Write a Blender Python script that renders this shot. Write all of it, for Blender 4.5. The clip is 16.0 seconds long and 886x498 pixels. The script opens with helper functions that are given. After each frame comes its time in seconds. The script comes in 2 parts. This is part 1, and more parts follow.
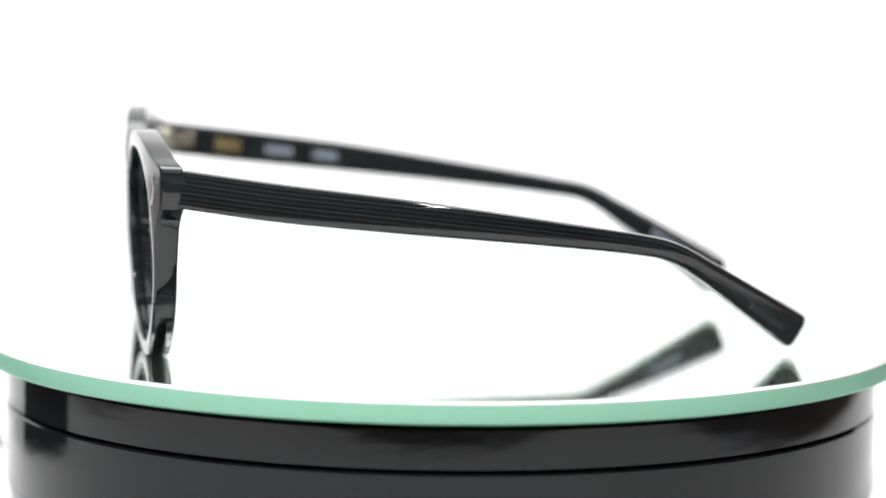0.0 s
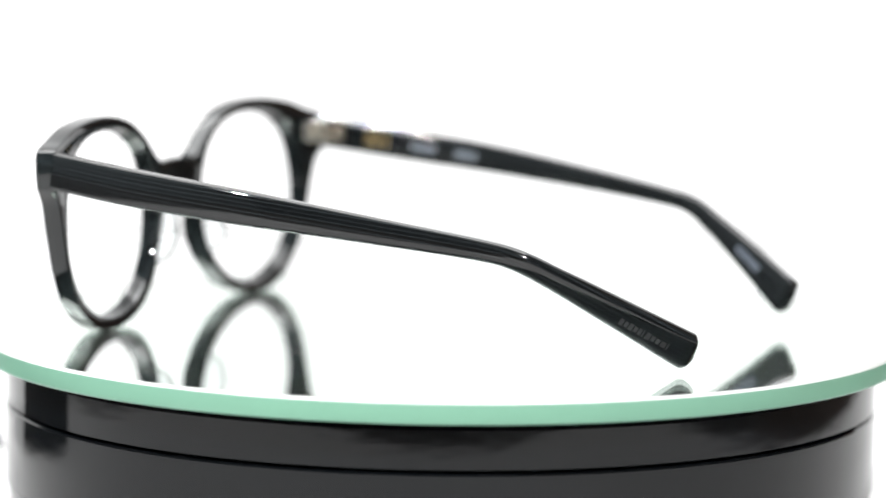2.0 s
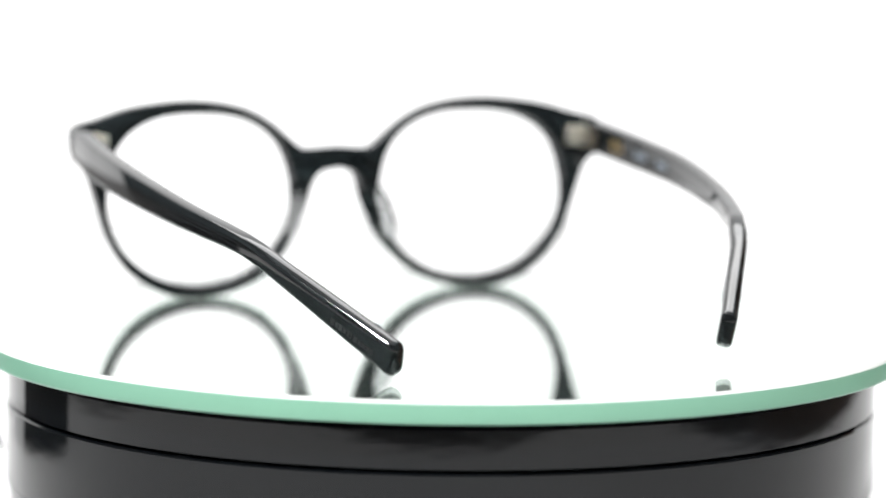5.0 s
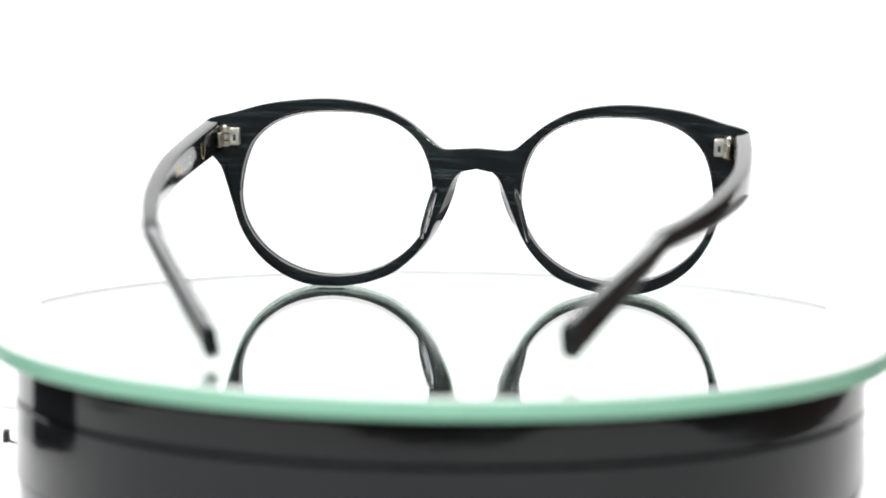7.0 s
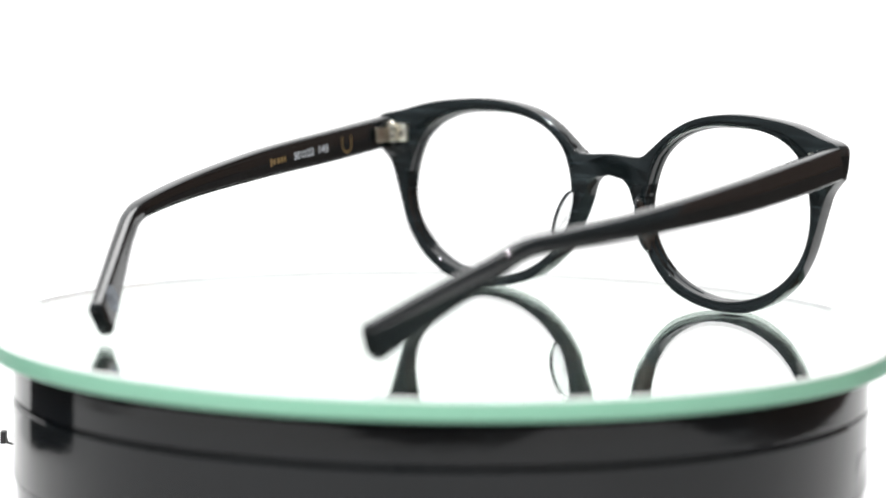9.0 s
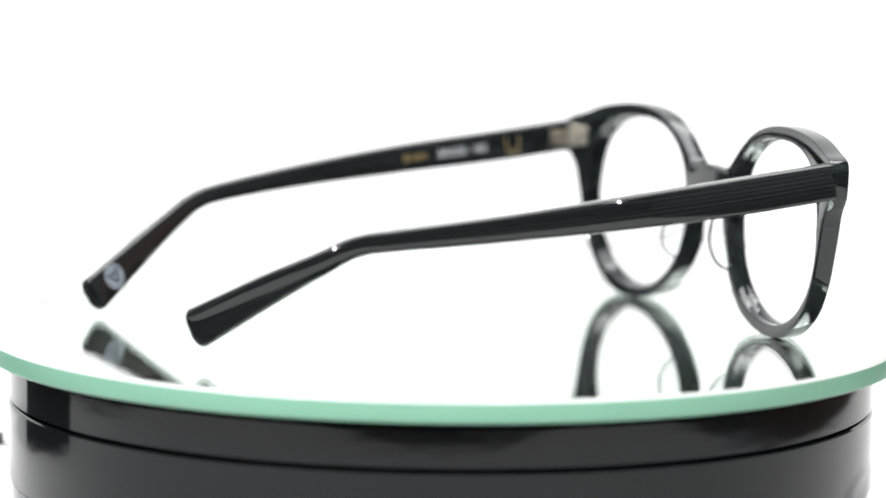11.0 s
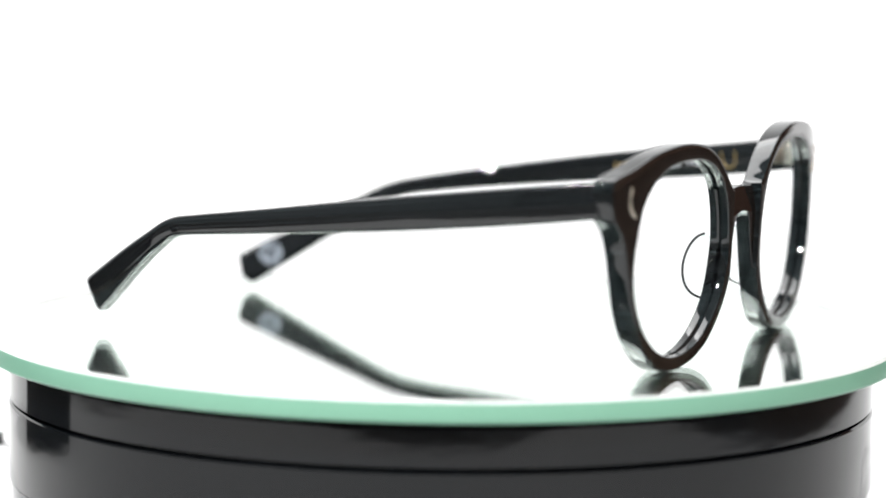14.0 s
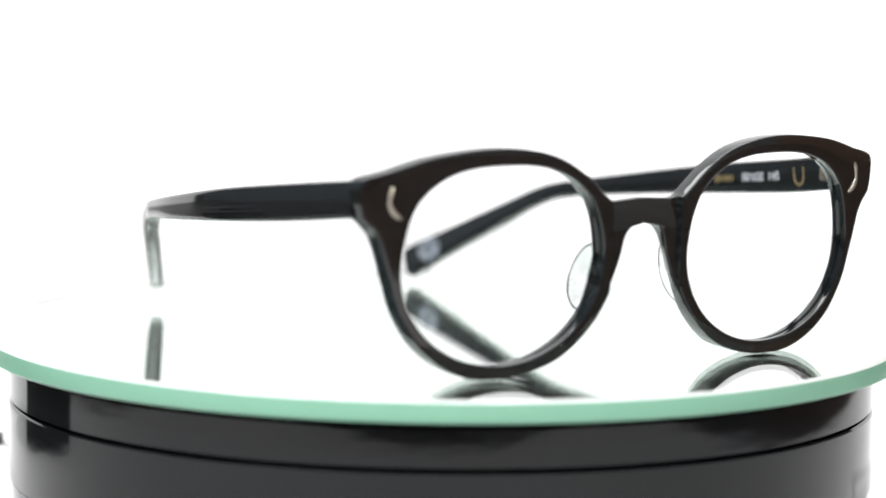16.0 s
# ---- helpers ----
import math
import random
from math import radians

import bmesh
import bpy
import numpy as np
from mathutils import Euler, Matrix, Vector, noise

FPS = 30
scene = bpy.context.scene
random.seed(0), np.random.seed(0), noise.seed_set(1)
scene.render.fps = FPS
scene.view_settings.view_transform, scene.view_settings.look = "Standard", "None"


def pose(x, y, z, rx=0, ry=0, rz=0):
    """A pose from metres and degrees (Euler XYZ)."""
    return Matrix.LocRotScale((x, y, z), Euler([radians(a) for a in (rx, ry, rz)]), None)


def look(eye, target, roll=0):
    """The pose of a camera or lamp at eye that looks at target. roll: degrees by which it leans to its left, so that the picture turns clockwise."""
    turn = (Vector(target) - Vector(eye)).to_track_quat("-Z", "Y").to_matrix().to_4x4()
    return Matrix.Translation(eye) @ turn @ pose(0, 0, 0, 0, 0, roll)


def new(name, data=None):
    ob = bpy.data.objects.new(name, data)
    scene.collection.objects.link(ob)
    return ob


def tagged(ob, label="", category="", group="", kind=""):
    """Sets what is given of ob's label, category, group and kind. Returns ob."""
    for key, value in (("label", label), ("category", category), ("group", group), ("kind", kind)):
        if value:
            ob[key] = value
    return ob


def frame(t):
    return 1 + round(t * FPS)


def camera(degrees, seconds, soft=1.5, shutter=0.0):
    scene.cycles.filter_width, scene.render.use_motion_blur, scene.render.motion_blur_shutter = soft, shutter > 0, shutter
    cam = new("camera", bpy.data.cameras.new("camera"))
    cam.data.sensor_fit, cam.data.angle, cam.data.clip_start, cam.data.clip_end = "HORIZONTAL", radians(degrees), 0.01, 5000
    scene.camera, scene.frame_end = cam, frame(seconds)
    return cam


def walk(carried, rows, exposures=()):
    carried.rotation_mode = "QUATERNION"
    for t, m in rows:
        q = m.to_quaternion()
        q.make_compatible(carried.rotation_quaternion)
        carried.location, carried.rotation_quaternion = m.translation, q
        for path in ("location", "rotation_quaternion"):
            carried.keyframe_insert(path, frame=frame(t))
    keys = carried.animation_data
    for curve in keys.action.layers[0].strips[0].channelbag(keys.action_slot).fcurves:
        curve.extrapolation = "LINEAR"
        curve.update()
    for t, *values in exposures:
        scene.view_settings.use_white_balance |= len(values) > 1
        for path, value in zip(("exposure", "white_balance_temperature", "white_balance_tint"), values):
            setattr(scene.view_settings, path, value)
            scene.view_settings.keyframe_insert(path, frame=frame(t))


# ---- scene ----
# Camera: fixed on a stand, the lens creeping a little as it focuses.
HFOV = 16.33
cam = camera(HFOV, 16.0, soft=1.75)
AIM_EYE = Vector((0.0, -0.68363, 0.09661))
AHEAD = Vector((0.000757, 0.993352, -0.115114)).normalized()
ROLL = 0.76


def dolly(m):
    e = AIM_EYE + AHEAD * m
    return look(e, e + AHEAD, ROLL)


walk(cam, [(t, dolly(m)) for t, m in (
    (0.0, 0.0143), (1.5, 0.0143), (3.2, 0.0143), (4.3, 0.0142), (5.2, 0.0140), (5.3, 0.0132), (5.4, 0.0076), (5.5, 0.0025), (5.6, 0.0008), (6.2, 0.0), (7.0, 0.0), (8.2, 0.0004),
    (8.4, 0.0067), (8.5, 0.0078), (8.6, 0.0134), (8.7, 0.0130), (8.8, 0.0126), (8.9, 0.0059), (9.0, 0.0042), (9.1, 0.0042), (9.2, 0.0059),
    (9.6, 0.0095), (11.3, 0.0102), (14.0, 0.0102), (16.0, 0.0102))])
# the plane of sharpness: near the lens at first, on the far front while it faces away, then between
focus = tagged(new("focus_mark"), kind="structure")
walk(focus, [(t, pose(0, y, 0.03)) for t, y in (
    (0.0, -0.066), (3.2, -0.066), (5.2, -0.062), (5.3, -0.055), (5.4, -0.005), (5.5, 0.045), (5.6, 0.06), (6.2, 0.066), (8.2, 0.064), (8.4, 0.008), (8.5, -0.002),
    (8.6, -0.05), (8.8, -0.045), (8.9, 0.015), (9.0, 0.03), (9.1, 0.03), (9.2, 0.015), (9.6, -0.018), (11.3, -0.030), (16.0, -0.030))])
cam.data.dof.use_dof = True
cam.data.dof.focus_object = focus
cam.data.dof.aperture_fstop = 8.5

# World and lights: a dim studio, a backlit white panel, a soft box and bulbs.
world = bpy.data.worlds.new("studio")
scene.world = world
world.use_nodes = True
world.node_tree.nodes["Background"].inputs[0].default_value = (0.9, 0.95, 1.0, 1)
world.node_tree.nodes["Background"].inputs[1].default_value = 0.25


def lamp(name, kind, eye, target, power, size, size_y=None, color=(1, 1, 1)):
    d = bpy.data.lights.new(name, kind)
    d.energy, d.color = power, color
    if kind == "AREA":
        d.shape = "RECTANGLE"
        d.size, d.size_y = size, size_y or size
    else:
        d.shadow_soft_size = size
    o = new(name, d)
    o.matrix_world = look(eye, target)
    return o


lamp("softbox_overhead", "AREA", (-0.1, 0.42, 0.85), (-0.1, 0.40, 0), 14.5, 1.1, 0.6)
# unseen fill added below the ceiling to lift the room's brightness
lamp("room_fill", "AREA", (0, -0.6, 2.05), (0, -0.6, 0), 4.0, 1.0, 1.0)
lamp("led_bulb", "POINT", (-0.62, -0.62, 0.86), (0, 0, 0), 95.0, 0.016, color=(1.0, 0.99, 0.985))
lamp("led_bulb", "POINT", (0.46, -0.76, 0.78), (0, 0, 0), 68.0, 0.014, color=(1.0, 0.98, 0.96))


# ---- materials ----
def material(name, color=(0.5, 0.5, 0.5), rough=0.5, metal=0.0, ior=1.5, trans=0.0, coat=0.0):
    m = bpy.data.materials.new(name)
    m.use_nodes = True
    b = m.node_tree.nodes["Principled BSDF"]
    b.inputs["Base Color"].default_value = (*color, 1)
    b.inputs["Roughness"].default_value = rough
    b.inputs["Metallic"].default_value = metal
    b.inputs["IOR"].default_value = ior
    b.inputs["Transmission Weight"].default_value = trans
    b.inputs["Coat Weight"].default_value = coat
    return m


def node(m, kind, **inputs):
    n = m.node_tree.nodes.new(kind)
    for k, v in inputs.items():
        n.inputs[k.replace("_", " ")].default_value = v
    return n


def link(m, a, b):
    m.node_tree.links.new(a, b)


def acetate(name, dark, light, scale, amount, rough=0.025, turn=0.0, lines=0):
    """Polished horn-patterned acetate: fine streaks along the given axis."""
    m = material(name, dark, rough, ior=1.5)
    b = m.node_tree.nodes["Principled BSDF"]
    co = node(m, "ShaderNodeTexCoord")
    mp = node(m, "ShaderNodeMapping")
    mp.inputs["Scale"].default_value = scale
    mp.inputs["Rotation"].default_value = (radians(turn), 0, 0)
    grain = co.outputs["UV" if lines else "Object"]
    link(m, grain, mp.inputs["Vector"])
    n1 = node(m, "ShaderNodeTexNoise", Scale=1.0, Detail=5.0, Roughness=0.6)
    link(m, mp.outputs[0], n1.inputs["Vector"])
    ramp = node(m, "ShaderNodeValToRGB")
    ramp.color_ramp.elements[0].position, ramp.color_ramp.elements[1].position = 0.5, 0.75
    ramp.color_ramp.elements[0].color = (*dark, 1)
    ramp.color_ramp.elements[1].color = (*[d + (l - d) * amount for d, l in zip(dark, light)], 1)
    fac = n1.outputs["Fac"]
    if lines:
        # fine drawn stripes along the piece
        wave = node(m, "ShaderNodeTexWave", Scale=float(lines), Distortion=0.6, Detail=2.0)
        wave.bands_direction = "Y"
        link(m, grain, wave.inputs["Vector"])
        mix = node(m, "ShaderNodeMix", Factor=0.4)
        link(m, n1.outputs["Fac"], mix.inputs["A"])
        link(m, wave.outputs["Fac"], mix.inputs["B"])
        fac = mix.outputs["Result"]
    link(m, fac, ramp.inputs[0])
    link(m, ramp.outputs[0], b.inputs["Base Color"])
    n2 = node(m, "ShaderNodeTexNoise", Scale=900.0, Detail=2.0)
    link(m, co.outputs["Object"], n2.inputs["Vector"])
    rr = node(m, "ShaderNodeMapRange")
    rr.inputs["To Min"].default_value, rr.inputs["To Max"].default_value = rough * 0.7, rough * 1.6
    link(m, n2.outputs["Fac"], rr.inputs["Value"])
    link(m, rr.outputs[0], b.inputs["Roughness"])
    return m


M_FRONT = acetate("horn_acetate_front", (0.003, 0.0042, 0.0046), (0.025, 0.034, 0.037), (70, 90, 1100), 0.65)
M_FACE = acetate("brown_laminate", (0.0062, 0.0044, 0.0037), (0.014, 0.0098, 0.0075), (70, 90, 1100), 0.9)
M_TEMPLE = acetate("horn_acetate_temple", (0.0022, 0.0026, 0.0028), (0.014, 0.0165, 0.018), (7, 1300, 300), 0.9, rough=0.05, lines=360)
M_CLEAR = material("clear_acetate", (0.88, 0.9, 0.9), 0.03, ior=1.52, trans=1.0)
M_PAD_LINE = material("dark_refraction_line", (0.02, 0.022, 0.024), 0.05, ior=1.5, trans=0.1)
M_STEEL = material("hinge_steel", (0.88, 0.83, 0.73), 0.28, 1.0)
# leaf steel darkened in colour, in place of the dark surroundings it would mirror
M_LEAF = material("darkened_hinge_leaf", (0.36, 0.31, 0.25), 0.3, 1.0)
M_SILVER = material("rivet_silver", (0.44, 0.39, 0.33), 0.3, 1.0)
M_GOLD = material("gold_foil", (0.55, 0.4, 0.19), 0.35, 1.0)
M_WHITE_INK = material("white_ink", (0.5, 0.52, 0.56), 0.6)
M_GREY_INK = material("engraved_grey", (0.013, 0.0135, 0.0145), 0.5)
M_EDGE = material("green_glass_edge", (0.128, 0.262, 0.19), 0.3)
M_CHAMFER = material("ground_glass", (0.44, 0.45, 0.44), 0.4)
M_GLASS = material("plate_glass", (0.97, 1.0, 0.985), 0.0, ior=1.5, trans=1.0)
M_MIRROR = material("mirror_silver", (0.88, 0.95, 0.91), 0.0, 0.965)
M_BASE = material("black_gloss_plastic", (0.0018, 0.0024, 0.003), 0.06, ior=1.34)
co = node(M_BASE, "ShaderNodeTexCoord")
mp = node(M_BASE, "ShaderNodeMapping")
mp.inputs["Scale"].default_value = (30, 30, 70)
link(M_BASE, co.outputs["Object"], mp.inputs["Vector"])
wavy = node(M_BASE, "ShaderNodeTexNoise", Scale=1.0, Detail=3.0, Roughness=0.55)
link(M_BASE, mp.outputs[0], wavy.inputs["Vector"])
relief = node(M_BASE, "ShaderNodeBump", Strength=0.05, Distance=0.002)
link(M_BASE, wavy.outputs["Fac"], relief.inputs["Height"])
link(M_BASE, relief.outputs[0], M_BASE.node_tree.nodes["Principled BSDF"].inputs["Normal"])
smear = node(M_BASE, "ShaderNodeTexNoise", Scale=38.0, Detail=6.0, Roughness=0.65)
link(M_BASE, co.outputs["Object"], smear.inputs["Vector"])
haze = node(M_BASE, "ShaderNodeMapRange")
haze.inputs["From Min"].default_value, haze.inputs["From Max"].default_value = 0.35, 0.7
haze.inputs["To Min"].default_value, haze.inputs["To Max"].default_value = 0.03, 0.1
link(M_BASE, smear.outputs["Fac"], haze.inputs["Value"])
link(M_BASE, haze.outputs[0], M_BASE.node_tree.nodes["Principled BSDF"].inputs["Roughness"])
M_RUBBER = material("black_rubber", (0.01, 0.01, 0.01), 0.5)
M_TABLE = material("brown_table", (0.034, 0.028, 0.025), 0.4)
M_PAPER = material("white_paper", (0.5, 0.5, 0.5), 0.7)
M_PALE = material("faded_ink", (0.1, 0.115, 0.14), 0.9, ior=1.2)
M_DECAL = material("pale_decal", (0.17, 0.19, 0.22), 0.9, ior=1.2)
M_BROWN = material("brown_wood_wall", (0.24, 0.145, 0.105), 0.6)
M_WOOD = material("dark_wood_panelling", (0.1, 0.052, 0.037), 0.5)
M_ROOM = material("grey_room_paint", (0.2, 0.235, 0.25), 0.8)
M_DIM = material("dark_grey_paint", (0.09, 0.105, 0.115), 0.8)
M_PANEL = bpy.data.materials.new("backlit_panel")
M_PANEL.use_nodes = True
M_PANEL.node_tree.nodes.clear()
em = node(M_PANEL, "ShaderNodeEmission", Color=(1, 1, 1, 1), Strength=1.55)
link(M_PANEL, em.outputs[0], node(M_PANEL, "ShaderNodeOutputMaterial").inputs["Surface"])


# ---- mesh helpers ----
def part(name, bm, mat, parent=None, label="", smooth=True):
    me = bpy.data.meshes.new(name)
    bmesh.ops.recalc_face_normals(bm, faces=bm.faces)
    bm.to_mesh(me)
    bm.free()
    if smooth:
        for p in me.polygons:
            p.use_smooth = True
        me.set_sharp_from_angle(angle=radians(35))
    me.materials.append(mat)
    o = new(name, me)
    o.parent = parent
    if label:
        tagged(o, label)
    return o


def lathe(bm, profile, n=160):
    rings = []
    for r, z in profile:
        rings.append([bm.verts.new((r * math.cos(a), r * math.sin(a), z)) for a in (2 * math.pi * i / n for i in range(n))])
    for a, b in zip(rings, rings[1:]):
        for i in range(n):
            bm.faces.new((a[i], a[(i + 1) % n], b[(i + 1) % n], b[i]))
    return rings


def disc_face(bm, r, z, n=160):
    bm.faces.new([bm.verts.new((r * math.cos(2 * math.pi * i / n), r * math.sin(2 * math.pi * i / n), z)) for i in range(n)])


def box(bm, c, s, bevel=0.0, rot=None):
    m = Matrix.Translation(c) @ (rot or Matrix()) @ Matrix.Diagonal((*s, 1))
    r = bmesh.ops.create_cube(bm, size=1, matrix=m)
    if bevel:
        es = {e for v in r["verts"] for e in v.link_edges}
        bmesh.ops.bevel(bm, geom=list(es), offset=bevel, segments=2, profile=0.5, affect="EDGES")


def tube(bm, pts, r, n=8):
    """A round bar along points."""
    pts = [Vector(p) for p in pts]
    rings = []
    for i, p in enumerate(pts):
        d = (pts[min(i + 1, len(pts) - 1)] - pts[max(i - 1, 0)]).normalized()
        u = d.orthogonal().normalized() if not rings else (u - d * u.dot(d)).normalized()
        v = d.cross(u)
        rings.append([bm.verts.new(p + (u * math.cos(2 * math.pi * k / n) + v * math.sin(2 * math.pi * k / n)) * r) for k in range(n)])
    for a, b in zip(rings, rings[1:]):
        for k in range(n):
            bm.faces.new((a[k], a[(k + 1) % n], b[(k + 1) % n], b[k]))
    bm.faces.new(rings[0])
    bm.faces.new(rings[-1])


def spline(keys, t):
    """Catmull-Rom through keys (rows of numbers), t from 0 to len-1."""
    i = min(int(t), len(keys) - 2)
    f = t - i
    p1, p2 = np.array(keys[i], float), np.array(keys[i + 1], float)
    p0 = np.array(keys[i - 1], float) if i > 0 else 2 * p1 - p2
    p3 = np.array(keys[i + 2], float) if i + 2 < len(keys) else 2 * p2 - p1
    return 0.5 * (2 * p1 + (p2 - p0) * f + (2 * p0 - 5 * p1 + 4 * p2 - p3) * f * f + (3 * p1 - p0 - 3 * p2 + p3) * f ** 3)


MM = 0.001

# ---- the studio ----
TABLE_Z = -0.047
bm = bmesh.new()
box(bm, (0, 0.1, TABLE_Z - 0.016), (1.9, 1.7, 0.03), 0.003)
for lx in (-0.9, 0.9):
    for ly in (-0.7, 0.9):
        box(bm, (lx, ly, (TABLE_Z - 0.031 - 0.895) / 2), (0.05, 0.05, 0.864 + TABLE_Z), 0.003)
tagged(part("table", bm, M_TABLE), "dark brown wooden studio table under white paper", "table", kind="structure")
bm = bmesh.new()
sweep = [(-0.304, 0.0), (0.0, 0.0), (0.3, 0.0), (0.613, 0.0)]
rows = [[bm.verts.new((x, y, TABLE_Z + z + d)) for y, z in sweep] for x in (-0.3, 0.255) for d in (0.0, -0.0008)]
for a, b in ((rows[0], rows[2]), (rows[1], rows[3]), (rows[0], rows[1]), (rows[2], rows[3])):
    for k in range(len(sweep) - 1):
        bm.faces.new((a[k], a[k + 1], b[k + 1], b[k]))
for k in (0, len(sweep) - 1):
    bm.faces.new((rows[0][k], rows[1][k], rows[3][k], rows[2][k]))
tagged(part("paper_sweep", bm, M_PAPER), "white paper sheet lying under the turntable", "paper", kind="structure")
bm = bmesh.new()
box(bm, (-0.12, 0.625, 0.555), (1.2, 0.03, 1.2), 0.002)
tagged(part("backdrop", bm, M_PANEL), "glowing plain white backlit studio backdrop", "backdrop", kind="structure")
for nm, c, s, mat, look_of in (("wall_west", (-1.7, -0.3, 0.6), (0.05, 3.4, 3.0), M_ROOM, "plain grey studio wall"),
                               ("wall_east", (1.7, 0.62, 0.6), (0.05, 1.56, 3.0), M_BROWN, "brown wood-panelled studio wall"),
                               ("wall_east_front", (1.7, -1.08, 0.6), (0.05, 1.84, 3.0), M_ROOM, "plain grey studio wall"),
                               ("wall_south", (0, -2.0, 0.6), (3.4, 0.05, 3.0), M_DIM, "plain dark grey studio wall"),
                               ("wall_north", (-0.75, 1.42, 0.6), (1.9, 0.05, 3.0), M_DIM, "plain dark grey studio wall"),
                               ("wall_north_panelled", (0.95, 1.42, 0.6), (1.5, 0.05, 3.0), M_WOOD, "dark brown wood-panelled studio wall"),
                               ("floor", (0, -0.3, -0.92), (3.4, 3.4, 0.05), M_DIM, "plain dark grey studio floor"),
                               ("ceiling", (0, -0.3, 2.12), (3.4, 3.4, 0.05), M_ROOM, "plain grey studio ceiling")):
    bm = bmesh.new()
    box(bm, c, s)
    tagged(part(nm, bm, mat, smooth=False), look_of, nm.split("_")[0], kind="structure")

# ---- the turntable ----
PLATE_R, PLATE_T, BODY_R = 0.1, 0.0046, 0.0944
PLATE_UP = 0.0003
plate = tagged(new("mirror_plate"), "round mirrored glass plate with a pale green edge on the turntable", "mirror")
bm = bmesh.new()
disc_face(bm, PLATE_R - 0.0006, 0.0)
part("glass_top", bm, M_GLASS, plate, "clear polished glass surface", smooth=False)
bm = bmesh.new()
disc_face(bm, PLATE_R - 0.0007, -PLATE_T + 0.0004)
lathe(bm, [(PLATE_R - 0.0007, -PLATE_T + 0.0004), (PLATE_R - 0.0007, -0.0002)])
part("silvering", bm, M_MIRROR, plate, "silvered mirror backing", smooth=False)
bm = bmesh.new()
lathe(bm, [(PLATE_R - 0.00005, -0.0006), (PLATE_R, -0.0007), (PLATE_R, -PLATE_T + 0.0004), (PLATE_R - 0.0004, -PLATE_T)], 240)
part("glass_edge", bm, M_EDGE, plate, "pale green ground glass edge")
bm = bmesh.new()
lathe(bm, [(PLATE_R - 0.0004, -PLATE_T), (0.02, -PLATE_T)], 240)
part("backing", bm, M_RUBBER, plate, "black painted back of the mirror", smooth=False)

bm = bmesh.new()
lathe(bm, [(PLATE_R - 0.0006, 0.0), (PLATE_R - 0.00005, -0.0006)], 240)
part("chamfer", bm, M_CHAMFER, plate, "ground grey chamfer of the glass")

turntable = tagged(new("turntable"), "round glossy black plastic display turntable base", "turntable")
Z0 = -0.0046
bm = bmesh.new()
lathe(bm, [(0.02, Z0), (BODY_R - 0.003, Z0), (BODY_R - 0.0008, Z0 - 0.0006), (BODY_R, Z0 - 0.0016), (BODY_R, Z0 - 0.0019), (BODY_R, -0.0136), (BODY_R, -0.0138), (BODY_R - 0.0004, -0.0141), (BODY_R - 0.004, -0.0142)], 240)
part("top_ring", bm, M_BASE, turntable)
bm = bmesh.new()
lathe(bm, [(BODY_R - 0.004, -0.0145), (BODY_R - 0.0004, -0.0146), (BODY_R + 0.0001, -0.0150), (BODY_R + 0.0001, -0.0153), (BODY_R + 0.0001, -0.0313), (BODY_R - 0.0006, -0.0316)], 240)
part("body", bm, M_BASE, turntable)
bm = bmesh.new()
lathe(bm, [(BODY_R - 0.0006, -0.0316), (BODY_R - 0.0003, -0.0320), (BODY_R - 0.0010, -0.040), (BODY_R - 0.003, -0.0445), (BODY_R - 0.006, TABLE_Z), (0.02, TABLE_Z)], 240)
part("foot_ring", bm, M_BASE, turntable)
bm = bmesh.new()
lathe(bm, [(BODY_R - 0.004, -0.0137), (BODY_R - 0.0042, -0.0160)], 240)
part("groove", bm, M_RUBBER, turntable, "dark gap between plate carrier and body")
turntable.location = (0.0005, 0, 0)

adapter = tagged(new("power_adapter"), "small black power adapter with a thin lead on white paper", "adapter")
bm = bmesh.new()
spot = pose(-0.222, 0.05, TABLE_Z, 0, 0, 62)
box(bm, (0, 0, 0.023), (0.085, 0.05, 0.046), 0.004)
bmesh.ops.transform(bm, matrix=spot, verts=bm.verts)
part("case", bm, M_RUBBER, adapter)
bm = bmesh.new()
box(bm, (0, 0, 0.0475), (0.03, 0.02, 0.003), 0.001)
bmesh.ops.transform(bm, matrix=spot, verts=bm.verts)
part("pin_plate", bm, M_RUBBER, adapter)
bm = bmesh.new()
box(bm, (-0.1012, 0.030, -0.0315), (0.0013, 0.003, 0.0029), 0.0002)
part("plug", bm, M_RUBBER, adapter)
bm = bmesh.new()
tube(bm, [(-0.1007, 0.030, -0.0315), (-0.1005, 0.031, -0.033), (-0.096, 0.042, -0.0365), (-0.088, 0.055, -0.042), (-0.080, 0.066, TABLE_Z + 0.0006), (-0.072, 0.085, TABLE_Z + 0.0006),
          (-0.085, 0.14, TABLE_Z + 0.0006), (-0.14, 0.17, TABLE_Z + 0.0006), (-0.19, 0.13, TABLE_Z + 0.0006), (-0.212, 0.08, TABLE_Z + 0.003)], 0.0003)
part("cable", bm, M_RUBBER, adapter)

# ---- the spectacles, on the plate; local axes: front towards +y ----
glasses = tagged(new("spectacles"), "black horn-patterned acetate eyeglasses with open temples on the mirror", "glasses")


def face_y(x, z):
    """The front's outer face: domed, and leaning forward at the top (mm)."""
    return 69.4 - 0.001 * x * x - 0.001 * (z - 45.0) ** 2 - 0.004 * max(abs(x) - 47.0, 0.0) ** 2


YAW = 0.003  # the front is a little askew on its temples
STEP = (9.0, 8.7)  # where the rims' face steps back to the bridge
LENS = (34.2, 22.95)  # the opening's middle


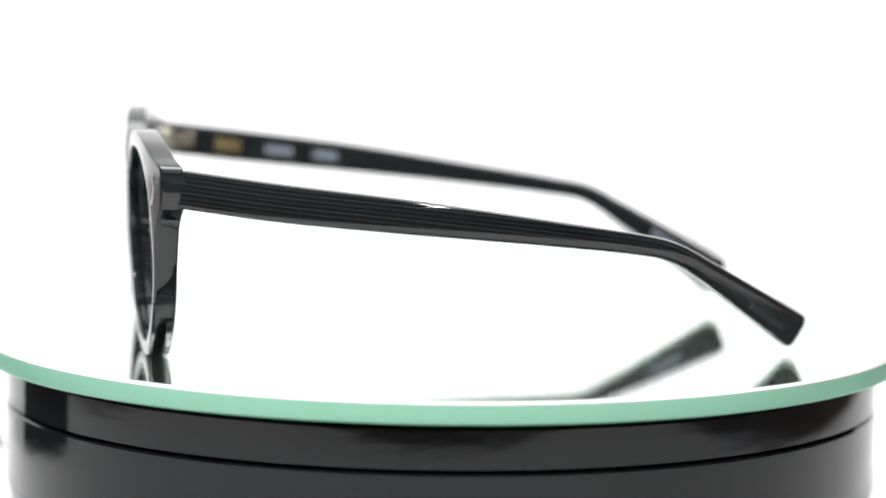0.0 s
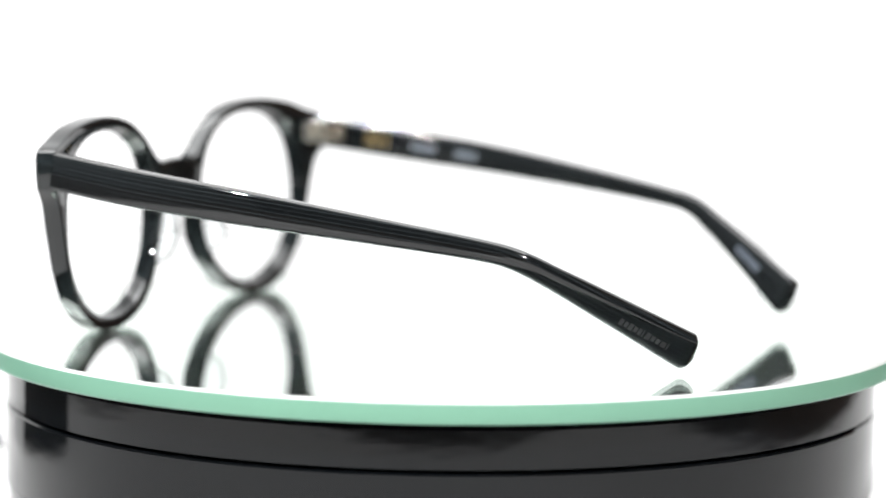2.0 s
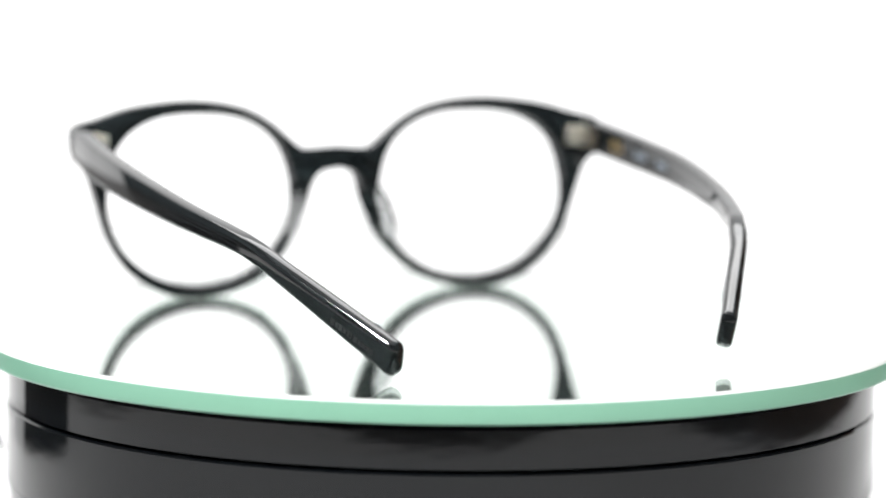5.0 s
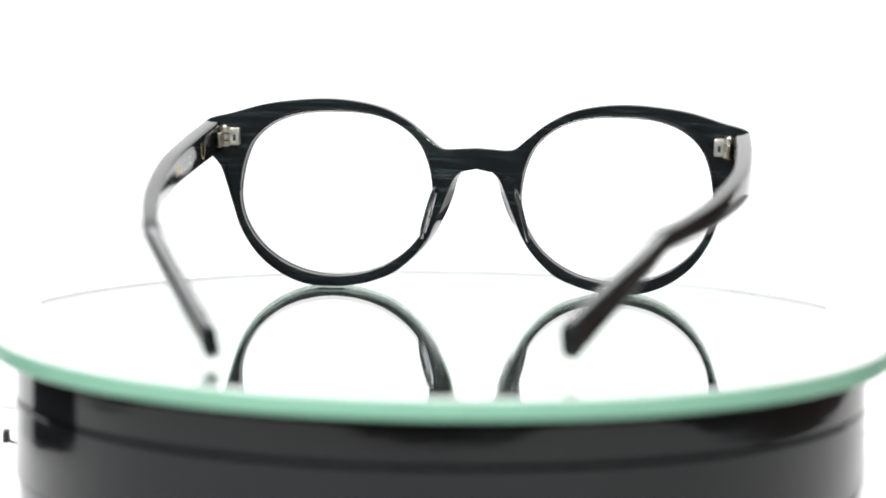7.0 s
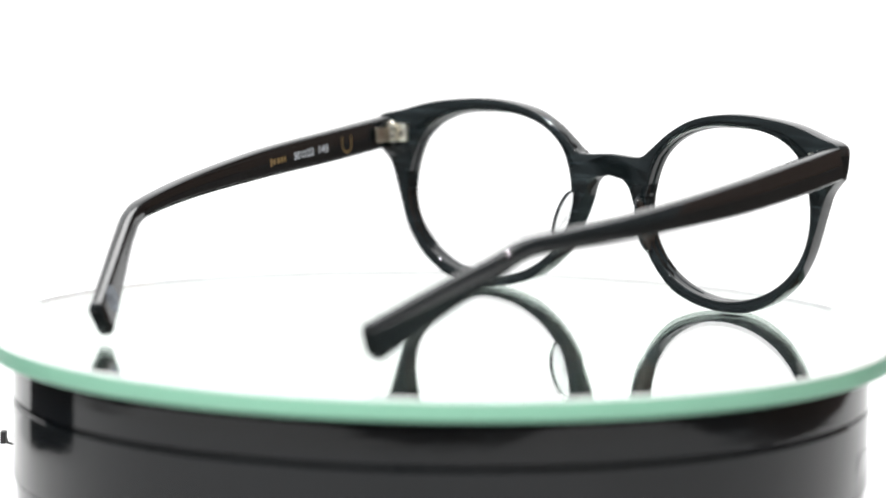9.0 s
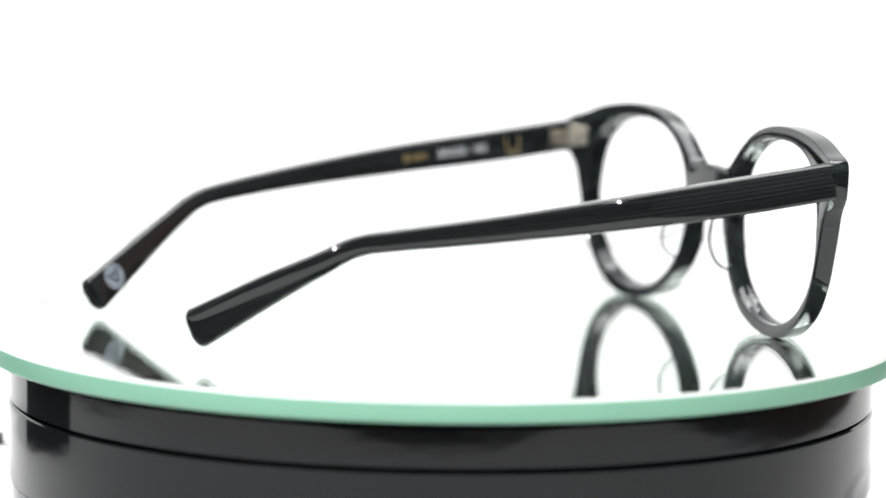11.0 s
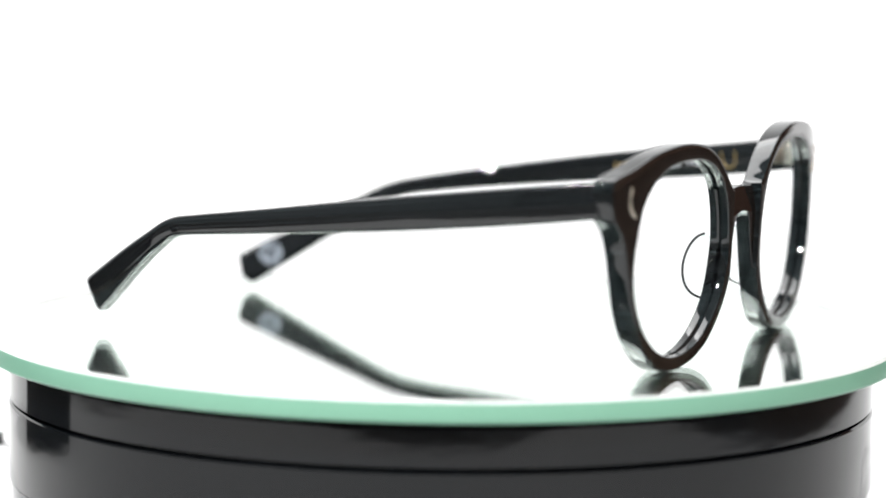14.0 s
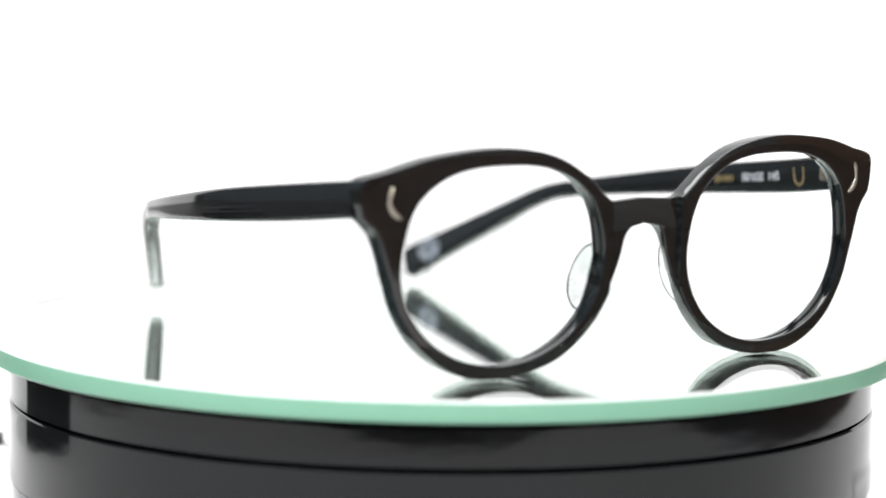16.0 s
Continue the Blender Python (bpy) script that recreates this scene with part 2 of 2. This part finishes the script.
def opening(a):
    """Radius of the lens opening at angle a (from the temple side, upwards)."""
    c, s = math.cos(a), math.sin(a)
    rx, rz = 23.45, 20.15
    n = 2.02 + 0.5 * min(max(s / 0.5, 0.0), 1.0) * (1.2 if c > 0 else 0.8)
    return (abs(c / rx) ** n + abs(s / rz) ** n) ** (-1 / n)


# outer outline round the lens, temple side first and upwards, in mm from the bridge's middle
OUTLINE = ((65.6, 33.0), (66.3, 37.0), (65.6, 40.6), (59.5, 42.4), (52.0, 44.5), (44.5, 45.6), (37.0, 46.05), (29.5, 45.5), (22.5, 43.8), (16.7, 40.7), (12.0, 36.9), (9.4, 34.8), (7.2, 34.3), (3.4, 34.5), (0.0, 34.7))
# under the bridge and round the lens; the third number is how far the nose side is cut back behind
UNDER = ((0.0, 29.6, 0.0), (2.6, 29.3, 0.3), (4.7, 27.2, 0.8), (5.9, 22.9, 1.4), (8.0, 17.6, 1.3), (12.3, 10.4, 0.6), (18.7, 4.5, 0.1), (25.3, 1.6, 0.0), (31.5, 0.35, 0.0), (36.5, 0.1, 0.0), (42.5, 1.0, 0.0),
         (48.5, 3.8, 0.0), (53.5, 8.1, 0.0), (57.3, 14.1, 0.0), (59.6, 20.8, 0.0), (61.1, 25.7, 0.0), (62.6, 29.6, 0.0), (65.6, 33.0, 0.0))


def outline_samples():
    pts = []
    for keys in (OUTLINE, UNDER):
        m = (len(keys) - 1) * 12
        pts += [(*spline(keys, (len(keys) - 1) * i / m), 0.0)[:3] for i in range(m + (keys is OUTLINE))]
        if keys is OUTLINE:
            pts += [(0.0, 34.7 - 5.1 * i / 8, 0.0) for i in range(1, 8)]
    return pts


def front_mesh():
    bm = bmesh.new()
    outer = outline_samples()
    n = len(outer)
    T = 4.5
    ARC = [math.pi / 2 * k / 4 for k in range(5)]
    for side in (1, -1):
        rows = []
        for i, (x, z, cut) in enumerate(outer):
            x = max(x, 0.0)
            mid = x < 1e-6
            a = math.atan2(z - LENS[1], x - LENS[0])
            r = opening(a)
            ix, iz = LENS[0] + r * math.cos(a), LENS[1] + r * math.sin(a)
            dx, dz = x - ix, z - iz
            w = math.hypot(dx, dz)
            dx, dz = dx / w, dz / w
            b, q = (0.0 if mid else 0.45), 0.5
            prof = [(q - q * math.cos(f), -q + q * math.sin(f)) for f in ARC]
            # the bridge and the nose flanks lie a step behind the rims' face
            if x < STEP[1] and dx < 0:
                cuts = [(STEP[0] - ix) / dx, (STEP[1] - ix) / dx]
            else:
                cuts = [q + (w - b - q) * 0.5, q + (w - b - q) * 0.8]
            prof += [(u, 0.0) for u in cuts]
            prof += [(w - b + b * math.sin(f), -b + b * math.cos(f)) for f in ARC]
            prof += [(w - cut - b + b * math.cos(f), -T + b - b * math.sin(f)) for f in ARC]
            prof += [(q - q * math.sin(f), -T + q - q * math.cos(f)) for f in ARC]
            prof += [(0.0, -T * 0.62), (0.5, -T * 0.5), (0.0, -T * 0.38)]
            ring = []
            for u, d in prof:
                if u <= q:
                    u -= 0.75 * (0.25 + 0.75 * max(math.sin(a), 0.0)) * (1.0 + d / T)  # the opening narrows towards the face
                px, pz = ix + dx * u, iz + dz * u
                if d > -1.0:
                    d -= (1.0 + 0.2 * max(pz - 29.0, 0.0)) * min(max((STEP[0] - px) / (STEP[0] - STEP[1]), 0.0), 1.0)
                ring.append(bm.verts.new((side * px * MM, (face_y(px, pz) + d + YAW * side * px) * MM, pz * MM)))
            rows.append((ring, mid))
        for i in range(n):
            (p, pm), (q, qm) = rows[i], rows[(i + 1) % n]
            k = len(p)
            for j in range(k):
                if pm and qm and 7 <= j <= 15:
                    continue
                bm.faces.new((p[j], p[(j + 1) % k], q[(j + 1) % k], q[j]))
    bmesh.ops.remove_doubles(bm, verts=bm.verts, dist=1e-6)
    bmesh.ops.dissolve_degenerate(bm, edges=bm.edges, dist=1e-7)
    return bm


front = part("front", front_mesh(), M_FRONT, glasses, "black acetate front with dark brown face and round openings")
front.data.materials.append(M_FACE)
for p in front.data.polygons:
    if p.normal.y > 0.86:
        p.material_index = 1


def temple_keys(side):
    if side < 0:
        return ((59.4, 64.2, 36.7, 7.5, 4.2), (40.0, 65.4, 34.1, 7.5, 4.0), (15.0, 65.4, 31.4, 6.8, 3.9), (-12.0, 62.8, 28.1, 5.2, 3.7), (-32.0, 58.8, 25.2, 4.2, 3.6),
                (-39.6, 56.4, 23.2, 4.2, 3.6), (-46.5, 52.5, 19.3, 4.7, 3.6), (-56.0, 46.3, 13.2, 6.0, 3.6), (-68.7, 37.9, 4.9, 7.8, 3.4))
    return ((60.3, 64.2, 36.7, 7.5, 4.2), (40.0, 65.5, 34.4, 7.5, 4.0), (15.0, 65.5, 31.7, 6.8, 3.9), (-12.0, 61.0, 28.5, 5.2, 3.7), (-32.0, 54.8, 26.1, 4.2, 3.6),
            (-39.6, 51.6, 24.7, 4.2, 3.6), (-46.0, 48.6, 21.2, 4.8, 3.6), (-55.0, 43.0, 15.6, 6.3, 3.6), (-67.4, 35.1, 7.3, 8.4, 3.4))


def temple_frame(side, t):
    keys = temple_keys(side)
    y, x, z, h, w = spline(keys, t)
    y2, x2, z2 = spline(keys, t + 0.01)[:3]
    d = Vector((side * (x2 - x), y2 - y, z2 - z)).normalized()
    out = Vector((side, 0, 0))
    out = (out - d * out.dot(d)).normalized()
    up = out.cross(d) * (1 if out.cross(d).z > 0 else -1)
    # the bent ends are twisted a little, one more than the other
    lean = radians(6 if side > 0 else -2) * min(max((t - 3.6) / 2.6, 0.0), 1.0)
    out, up = out * math.cos(lean) + up * math.sin(lean), up * math.cos(lean) - out * math.sin(lean)
    return Vector((side * x, y, z)), d, out, up, h, w


def temple_mesh(side):
    bm = bmesh.new()
    uv = bm.loops.layers.uv.new("grain")
    place = {}
    run, before = 0.0, None
    rings = []
    last = len(temple_keys(side)) - 1
    steps = 96
    for i in range(steps + 1):
        t = last * i / steps
        if i == steps:
            t -= 0.011
        c, d, out, up, h, w = temple_frame(side, t)
        ring = []
        b = 0.8 + 0.5 * min(max((t - 3.5) / 2.5, 0.0), 1.0)
        shrink = 1.0
        for u, v in ((-1, -1), (1, -1), (1, 1), (-1, 1)):
            for k in range(4):
                a = math.pi / 2 * k / 3
                ca, sa = (math.sin(a), math.cos(a)) if u * v > 0 else (math.cos(a), math.sin(a))
                px = u * (w / 2 - b + b * ca)
                pz = v * (h / 2 - b + b * sa)
                ring.append((px * shrink, pz * shrink))
        order = sorted(range(16), key=lambda k: math.atan2(ring[k][1] / h, ring[k][0] / w))
        run += (c - before).length if before else 0.0
        before = c
        rings.append([bm.verts.new((c + out * ring[k][0] + up * ring[k][1]) * MM) for k in order])
        for v, k in zip(rings[-1], order):
            place[v] = (run * MM, ring[k][1] * MM)
    # rounded end
    c, d, out, up, h, w = temple_frame(side, last - 0.011)
    base = [(v.co / MM - c) for v in rings[-1]]
    for k in range(1, 6):
        a = math.pi / 2 * k / 5
        su = (h / 2 - 3.4 + 3.4 * math.cos(a)) / (h / 2)
        so = (w / 2 - 1.5 + 1.5 * math.cos(a)) / (w / 2)
        rings.append([bm.verts.new((c + out * p.dot(out) * so + up * p.dot(up) * su + d * (1.9 * math.sin(a) - 0.6 * p.dot(up) / h)) * MM) for p in base])
        for v, p in zip(rings[-1], base):
            place[v] = (run * MM, 0.0)
    for a, b in zip(rings, rings[1:]):
        for k in range(16):
            bm.faces.new((a[k], a[(k + 1) % 16], b[(k + 1) % 16], b[k]))
    bm.faces.new(rings[0])
    bm.faces.new(rings[-1])
    for f in bm.faces:
        for l in f.loops:
            l[uv].uv = place[l.vert]
    return bm


temples = {s: part("temple", temple_mesh(s), M_TEMPLE, glasses) for s in (-1, 1)}

for s in (-1, 1):
    # hinge: a leaf on the front, a leaf on the temple, knuckles and a screw
    bm = bmesh.new()
    box(bm, (s * 59.5 * MM, 60.6 * MM, 36.6 * MM), (3.8 * MM, 2.6 * MM, 4.4 * MM), 0.0004)
    for dz in (-1.7, 0.0, 1.7):
        bmesh.ops.create_cone(bm, segments=14, radius1=1.3 * MM, radius2=1.3 * MM, depth=1.3 * MM, cap_ends=True, matrix=Matrix.Translation((s * 61.2 * MM, 58.6 * MM, (36.6 + dz) * MM)))
    hinge = part("hinge", bm, M_STEEL, glasses, "small brushed steel hinge")
    bm = bmesh.new()
    bmesh.ops.create_cone(bm, segments=14, radius1=0.75 * MM, radius2=0.6 * MM, depth=0.5 * MM, cap_ends=True, matrix=Matrix.Translation((s * 61.2 * MM, 58.6 * MM, 39.2 * MM)))
    part("screw", bm, M_STEEL, hinge)
    # thin black chip laid on the plate for the shade in its opening
    bm = bmesh.new()
    box(bm, (s * 58.9 * MM, 59.3 * MM, 36.3 * MM), (0.7 * MM, 0.12 * MM, 1.5 * MM), 0.00004)
    part("slot_shade", bm, M_RUBBER, hinge, "black chip standing for the shaded opening in the hinge plate")
    bm = bmesh.new()
    box(bm, (s * 61.4 * MM, 55.2 * MM, 36.1 * MM), (0.8 * MM, 5.2 * MM, 3.6 * MM), 0.0003)
    part("hinge_leaf", bm, M_LEAF, temples[s])
    # rivet: a bent silver feather, thick at the head, thin in the neck and swelling again
    bm = bmesh.new()
    curve = ((59.9, 38.9, 0.35), (60.1, 38.2, 0.5), (60.35, 37.1, 0.34), (60.4, 36.0, 0.42), (60.0, 34.9, 0.55), (59.2, 33.9, 0.58), (58.4, 33.3, 0.35), (57.9, 33.1, 0.15))
    for k in range(22):
        px, pz, rad = spline(curve, k / 3.0)
        bmesh.ops.create_icosphere(bm, subdivisions=2, radius=rad * MM,
                                   matrix=Matrix.Translation((s * px * MM, (face_y(px, pz) + YAW * s * px) * MM, pz * MM)) @ Matrix.Diagonal((1, 0.6, 1, 1)))
    part("rivet", bm, M_SILVER, glasses, "small curved silver rivet")
    # clear nose pad: a thin rounded leaf standing out behind the rim
    bm = bmesh.new()
    rings = []
    for f, x in ((0.0, -1.0), (0.93, -1.0), (0.965, -0.95), (0.99, -0.8), (1.0, -0.5), (1.0, 0.5), (0.99, 0.8), (0.965, 0.95), (0.93, 1.0), (0.0, 1.0)):
        rings.append([bm.verts.new((x + 0.5 * math.cos(q) ** 2, f * math.cos(q) * (1.0 - 0.15 * math.sin(q)), f * math.sin(q))) for q in (2 * math.pi * k / 40 for k in range(40))])
    for p, q in zip(rings, rings[1:]):
        for k in range(40):
            bm.faces.new((p[k], p[(k + 1) % 40], q[(k + 1) % 40], q[k]))
    bmesh.ops.remove_doubles(bm, verts=bm.verts, dist=1e-5)
    m = Matrix.Translation((s * 11.3 * MM, (63.7 + YAW * s * 11) * MM, 18.7 * MM)) @ Euler((0.06, s * -0.25, s * 0.12)).to_matrix().to_4x4() @ Matrix.Diagonal((0.5 * MM, 4.6 * MM, 6.7 * MM, 1))
    bmesh.ops.transform(bm, matrix=m, verts=bm.verts)
    pad = part("nose_pad", bm, M_CLEAR, glasses, "clear acetate nose pad")
    # a dark tube draws the refraction line along the clear pad's edge
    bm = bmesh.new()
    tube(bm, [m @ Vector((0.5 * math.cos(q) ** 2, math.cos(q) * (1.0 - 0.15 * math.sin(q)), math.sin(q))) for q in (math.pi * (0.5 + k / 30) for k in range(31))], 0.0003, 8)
    part("pad_dark_line", bm, M_PAD_LINE, pad, "dark line standing for refraction at the clear pad's edge")


# ---- marks on the temples ----
def temple_at(side, y):
    """The centre, out and along directions of a temple at the given y (mm), and its half thickness."""
    keys = temple_keys(side)
    t = min((k * 0.01 for k in range(0, 100 * (len(keys) - 1))), key=lambda q: abs(spline(keys, q)[0] - y))
    c, d, out, up, h, w = temple_frame(side, t)
    return c, -d, out, up, h, w


def mark_frame(side, y, dz, inside=True, gap=0.02):
    c, along, out, up, h, w = temple_at(side, y)
    n = -out if inside else out
    right = up.cross(n)
    o = (c + n * (w / 2 + gap) + up * dz) * MM
    return Matrix((right, up, n)).transposed().to_4x4(), o


def words(text, side, y, dz, size, mat, inside=True):
    cu = bpy.data.curves.new("text", "FONT")
    cu.body, cu.size, cu.align_x, cu.align_y, cu.extrude = text, size * MM, "CENTER", "CENTER", 0.00001
    cu.materials.append(mat)
    o = new("lettering", cu)
    r, p = mark_frame(side, y, dz, inside)
    o.matrix_world = Matrix.Translation(p) @ r
    o.parent = temples[side]
    return tagged(o, "small printed size numbers")


def bars(name, side, y, dz, sizes, mat, label, inside=True, pitch=0.3):
    """A row of little bars (widths and height in mm) laid on a temple."""
    bm = bmesh.new()
    total = sum(w for w, h in sizes) + pitch * (len(sizes) - 1)
    r, p = mark_frame(side, y, dz, inside)
    u = -total / 2
    for w, h in sizes:
        box(bm, ((u + w / 2) * MM, 0, 0), (w * MM, h * MM, 0.03 * MM))
        u += w + pitch
    bmesh.ops.transform(bm, matrix=Matrix.Translation(p) @ r, verts=bm.verts)
    return part(name, bm, mat, temples[side], label, smooth=False)


words("50", -1, 25.4, 0.0, 2.6, M_WHITE_INK)
words("22", -1, 30.3, 0.0, 2.6, M_WHITE_INK)
words("145", -1, 35.0, 0.0, 2.6, M_WHITE_INK)
bm = bmesh.new()
for u, v, a, b in ((-0.6, 0, 0.22, 1.4), (0.6, 0, 0.22, 1.4), (0, 0.6, 1.4, 0.22), (0, -0.6, 1.4, 0.22)):
    box(bm, (u * MM, v * MM, 0), (a * MM, b * MM, 0.03 * MM))
r, p = mark_frame(-1, 27.85, 0.0)
bmesh.ops.transform(bm, matrix=Matrix.Translation(p) @ r, verts=bm.verts)
part("size_box", bm, M_WHITE_INK, temples[-1], "small printed white square", smooth=False)
bars("name_mark", -1, 18.2, 0.0, [(0.8, 1.9), (0.9, 1.3), (0.01, 0.1), (1.0, 1.3), (1.0, 1.3), (0.7, 1.3)], M_GOLD, "small gold printed name")
# gold emblem: two bent strokes
bm = bmesh.new()
for sx in (-1, 1):
    tube(bm, [(sx * 1.65 * (1 - f ** 4) ** 0.5 * MM, (1.9 - 4.0 * f) * MM, 0) for f in (k / 8 for k in range(9))], 0.00022, 6)
bmesh.ops.transform(bm, matrix=Matrix.Diagonal((1, 1, 0.2, 1)), verts=bm.verts)
r, p = mark_frame(-1, 43.6, -0.1)
bmesh.ops.transform(bm, matrix=Matrix.Translation(p) @ r, verts=bm.verts)
part("emblem", bm, M_GOLD, temples[-1], "gold two-stroke emblem")
bars("emblem", 1, 44.5, 0.0, [(0.5, 3.4), (1.5, 2.6), (0.5, 3.4), (1.2, 2.0), (0.5, 3.4)], M_GOLD, "gold emblem", pitch=0.35)
bars("code_mark", 1, 32.5, 0.0, [(1.0, 1.7)] * 5, M_DECAL, "white printed code")
bars("code_mark", 1, 21.5, 0.0, [(1.0, 1.7)] * 5, M_DECAL, "white printed code")
bars("tip_mark", 1, -57.5, 0.3, [(1.0, 1.8), (0.9, 1.8), (1.1, 1.8), (0.9, 1.8), (1.0, 1.8), (1.1, 1.8), (0.8, 1.8)], M_PALE, "pale printed mark")
bars("engraving", -1, -61.5, -0.6, [(0.9, 1.5), (0.8, 1.2), (0.9, 1.5), (0.8, 1.2), (0.7, 1.5), (0.3, 1.5), (0.01, 0.1), (1.0, 1.5), (0.8, 1.2), (0.9, 1.2), (1.2, 1.2), (0.3, 1.5)], M_GREY_INK, "faint engraved lettering", inside=False, pitch=0.25)
# round pale decal with a ring and a bent emblem inside the temple tip
r, p = mark_frame(-1, -64.0, 0.2)
bm = bmesh.new()
bmesh.ops.create_cone(bm, segments=40, radius1=2.9 * MM, radius2=2.9 * MM, depth=0.02 * MM, cap_ends=True, matrix=Matrix.Translation(p) @ r)
part("decal", bm, M_DECAL, temples[-1], "round pale printed decal", smooth=False)
bm = bmesh.new()
tube(bm, [((-1.5 + 3.0 * f) * MM, (1.3 - 2.6 * abs(math.sin(f * math.pi))) * MM, 0) for f in (k / 16 for k in range(17))], 0.0003, 6)
tube(bm, [((-0.55 + 1.1 * f) * MM, (1.5 - 1.4 * math.sin(f * math.pi)) * MM, 0) for f in (k / 10 for k in range(11))], 0.00024, 6)
tube(bm, [(2.35 * MM * math.cos(a), 2.35 * MM * math.sin(a), 0) for a in (2 * math.pi * k / 36 for k in range(37))], 0.00014, 5)
bmesh.ops.transform(bm, matrix=Matrix.Translation(p) @ r @ Matrix.Translation((0, 0, 0.00002)) @ Matrix.Diagonal((1, 1, 0.2, 1)), verts=bm.verts)
part("decal_ring", bm, M_FRONT, temples[-1], "dark emblem on the decal")


# ---- what turns ----
SPIN, GAIN = -15.015, -0.02123


def motions():
    turn = [(k * 0.5, SPIN * (k * 0.5 - 6.5) + GAIN * (k * 0.5 - 6.5) ** 2) for k in range(33)]
    off = 0.0009
    walk(glasses, [(t, pose(off - off * math.cos(radians(a)), -off * math.sin(radians(a)), 0, 0, 0, a)) for t, a in turn])
    walk(plate, [(t, pose(0.0007, 0, PLATE_UP, 0, 0, a)) for t, a in turn])


motions()
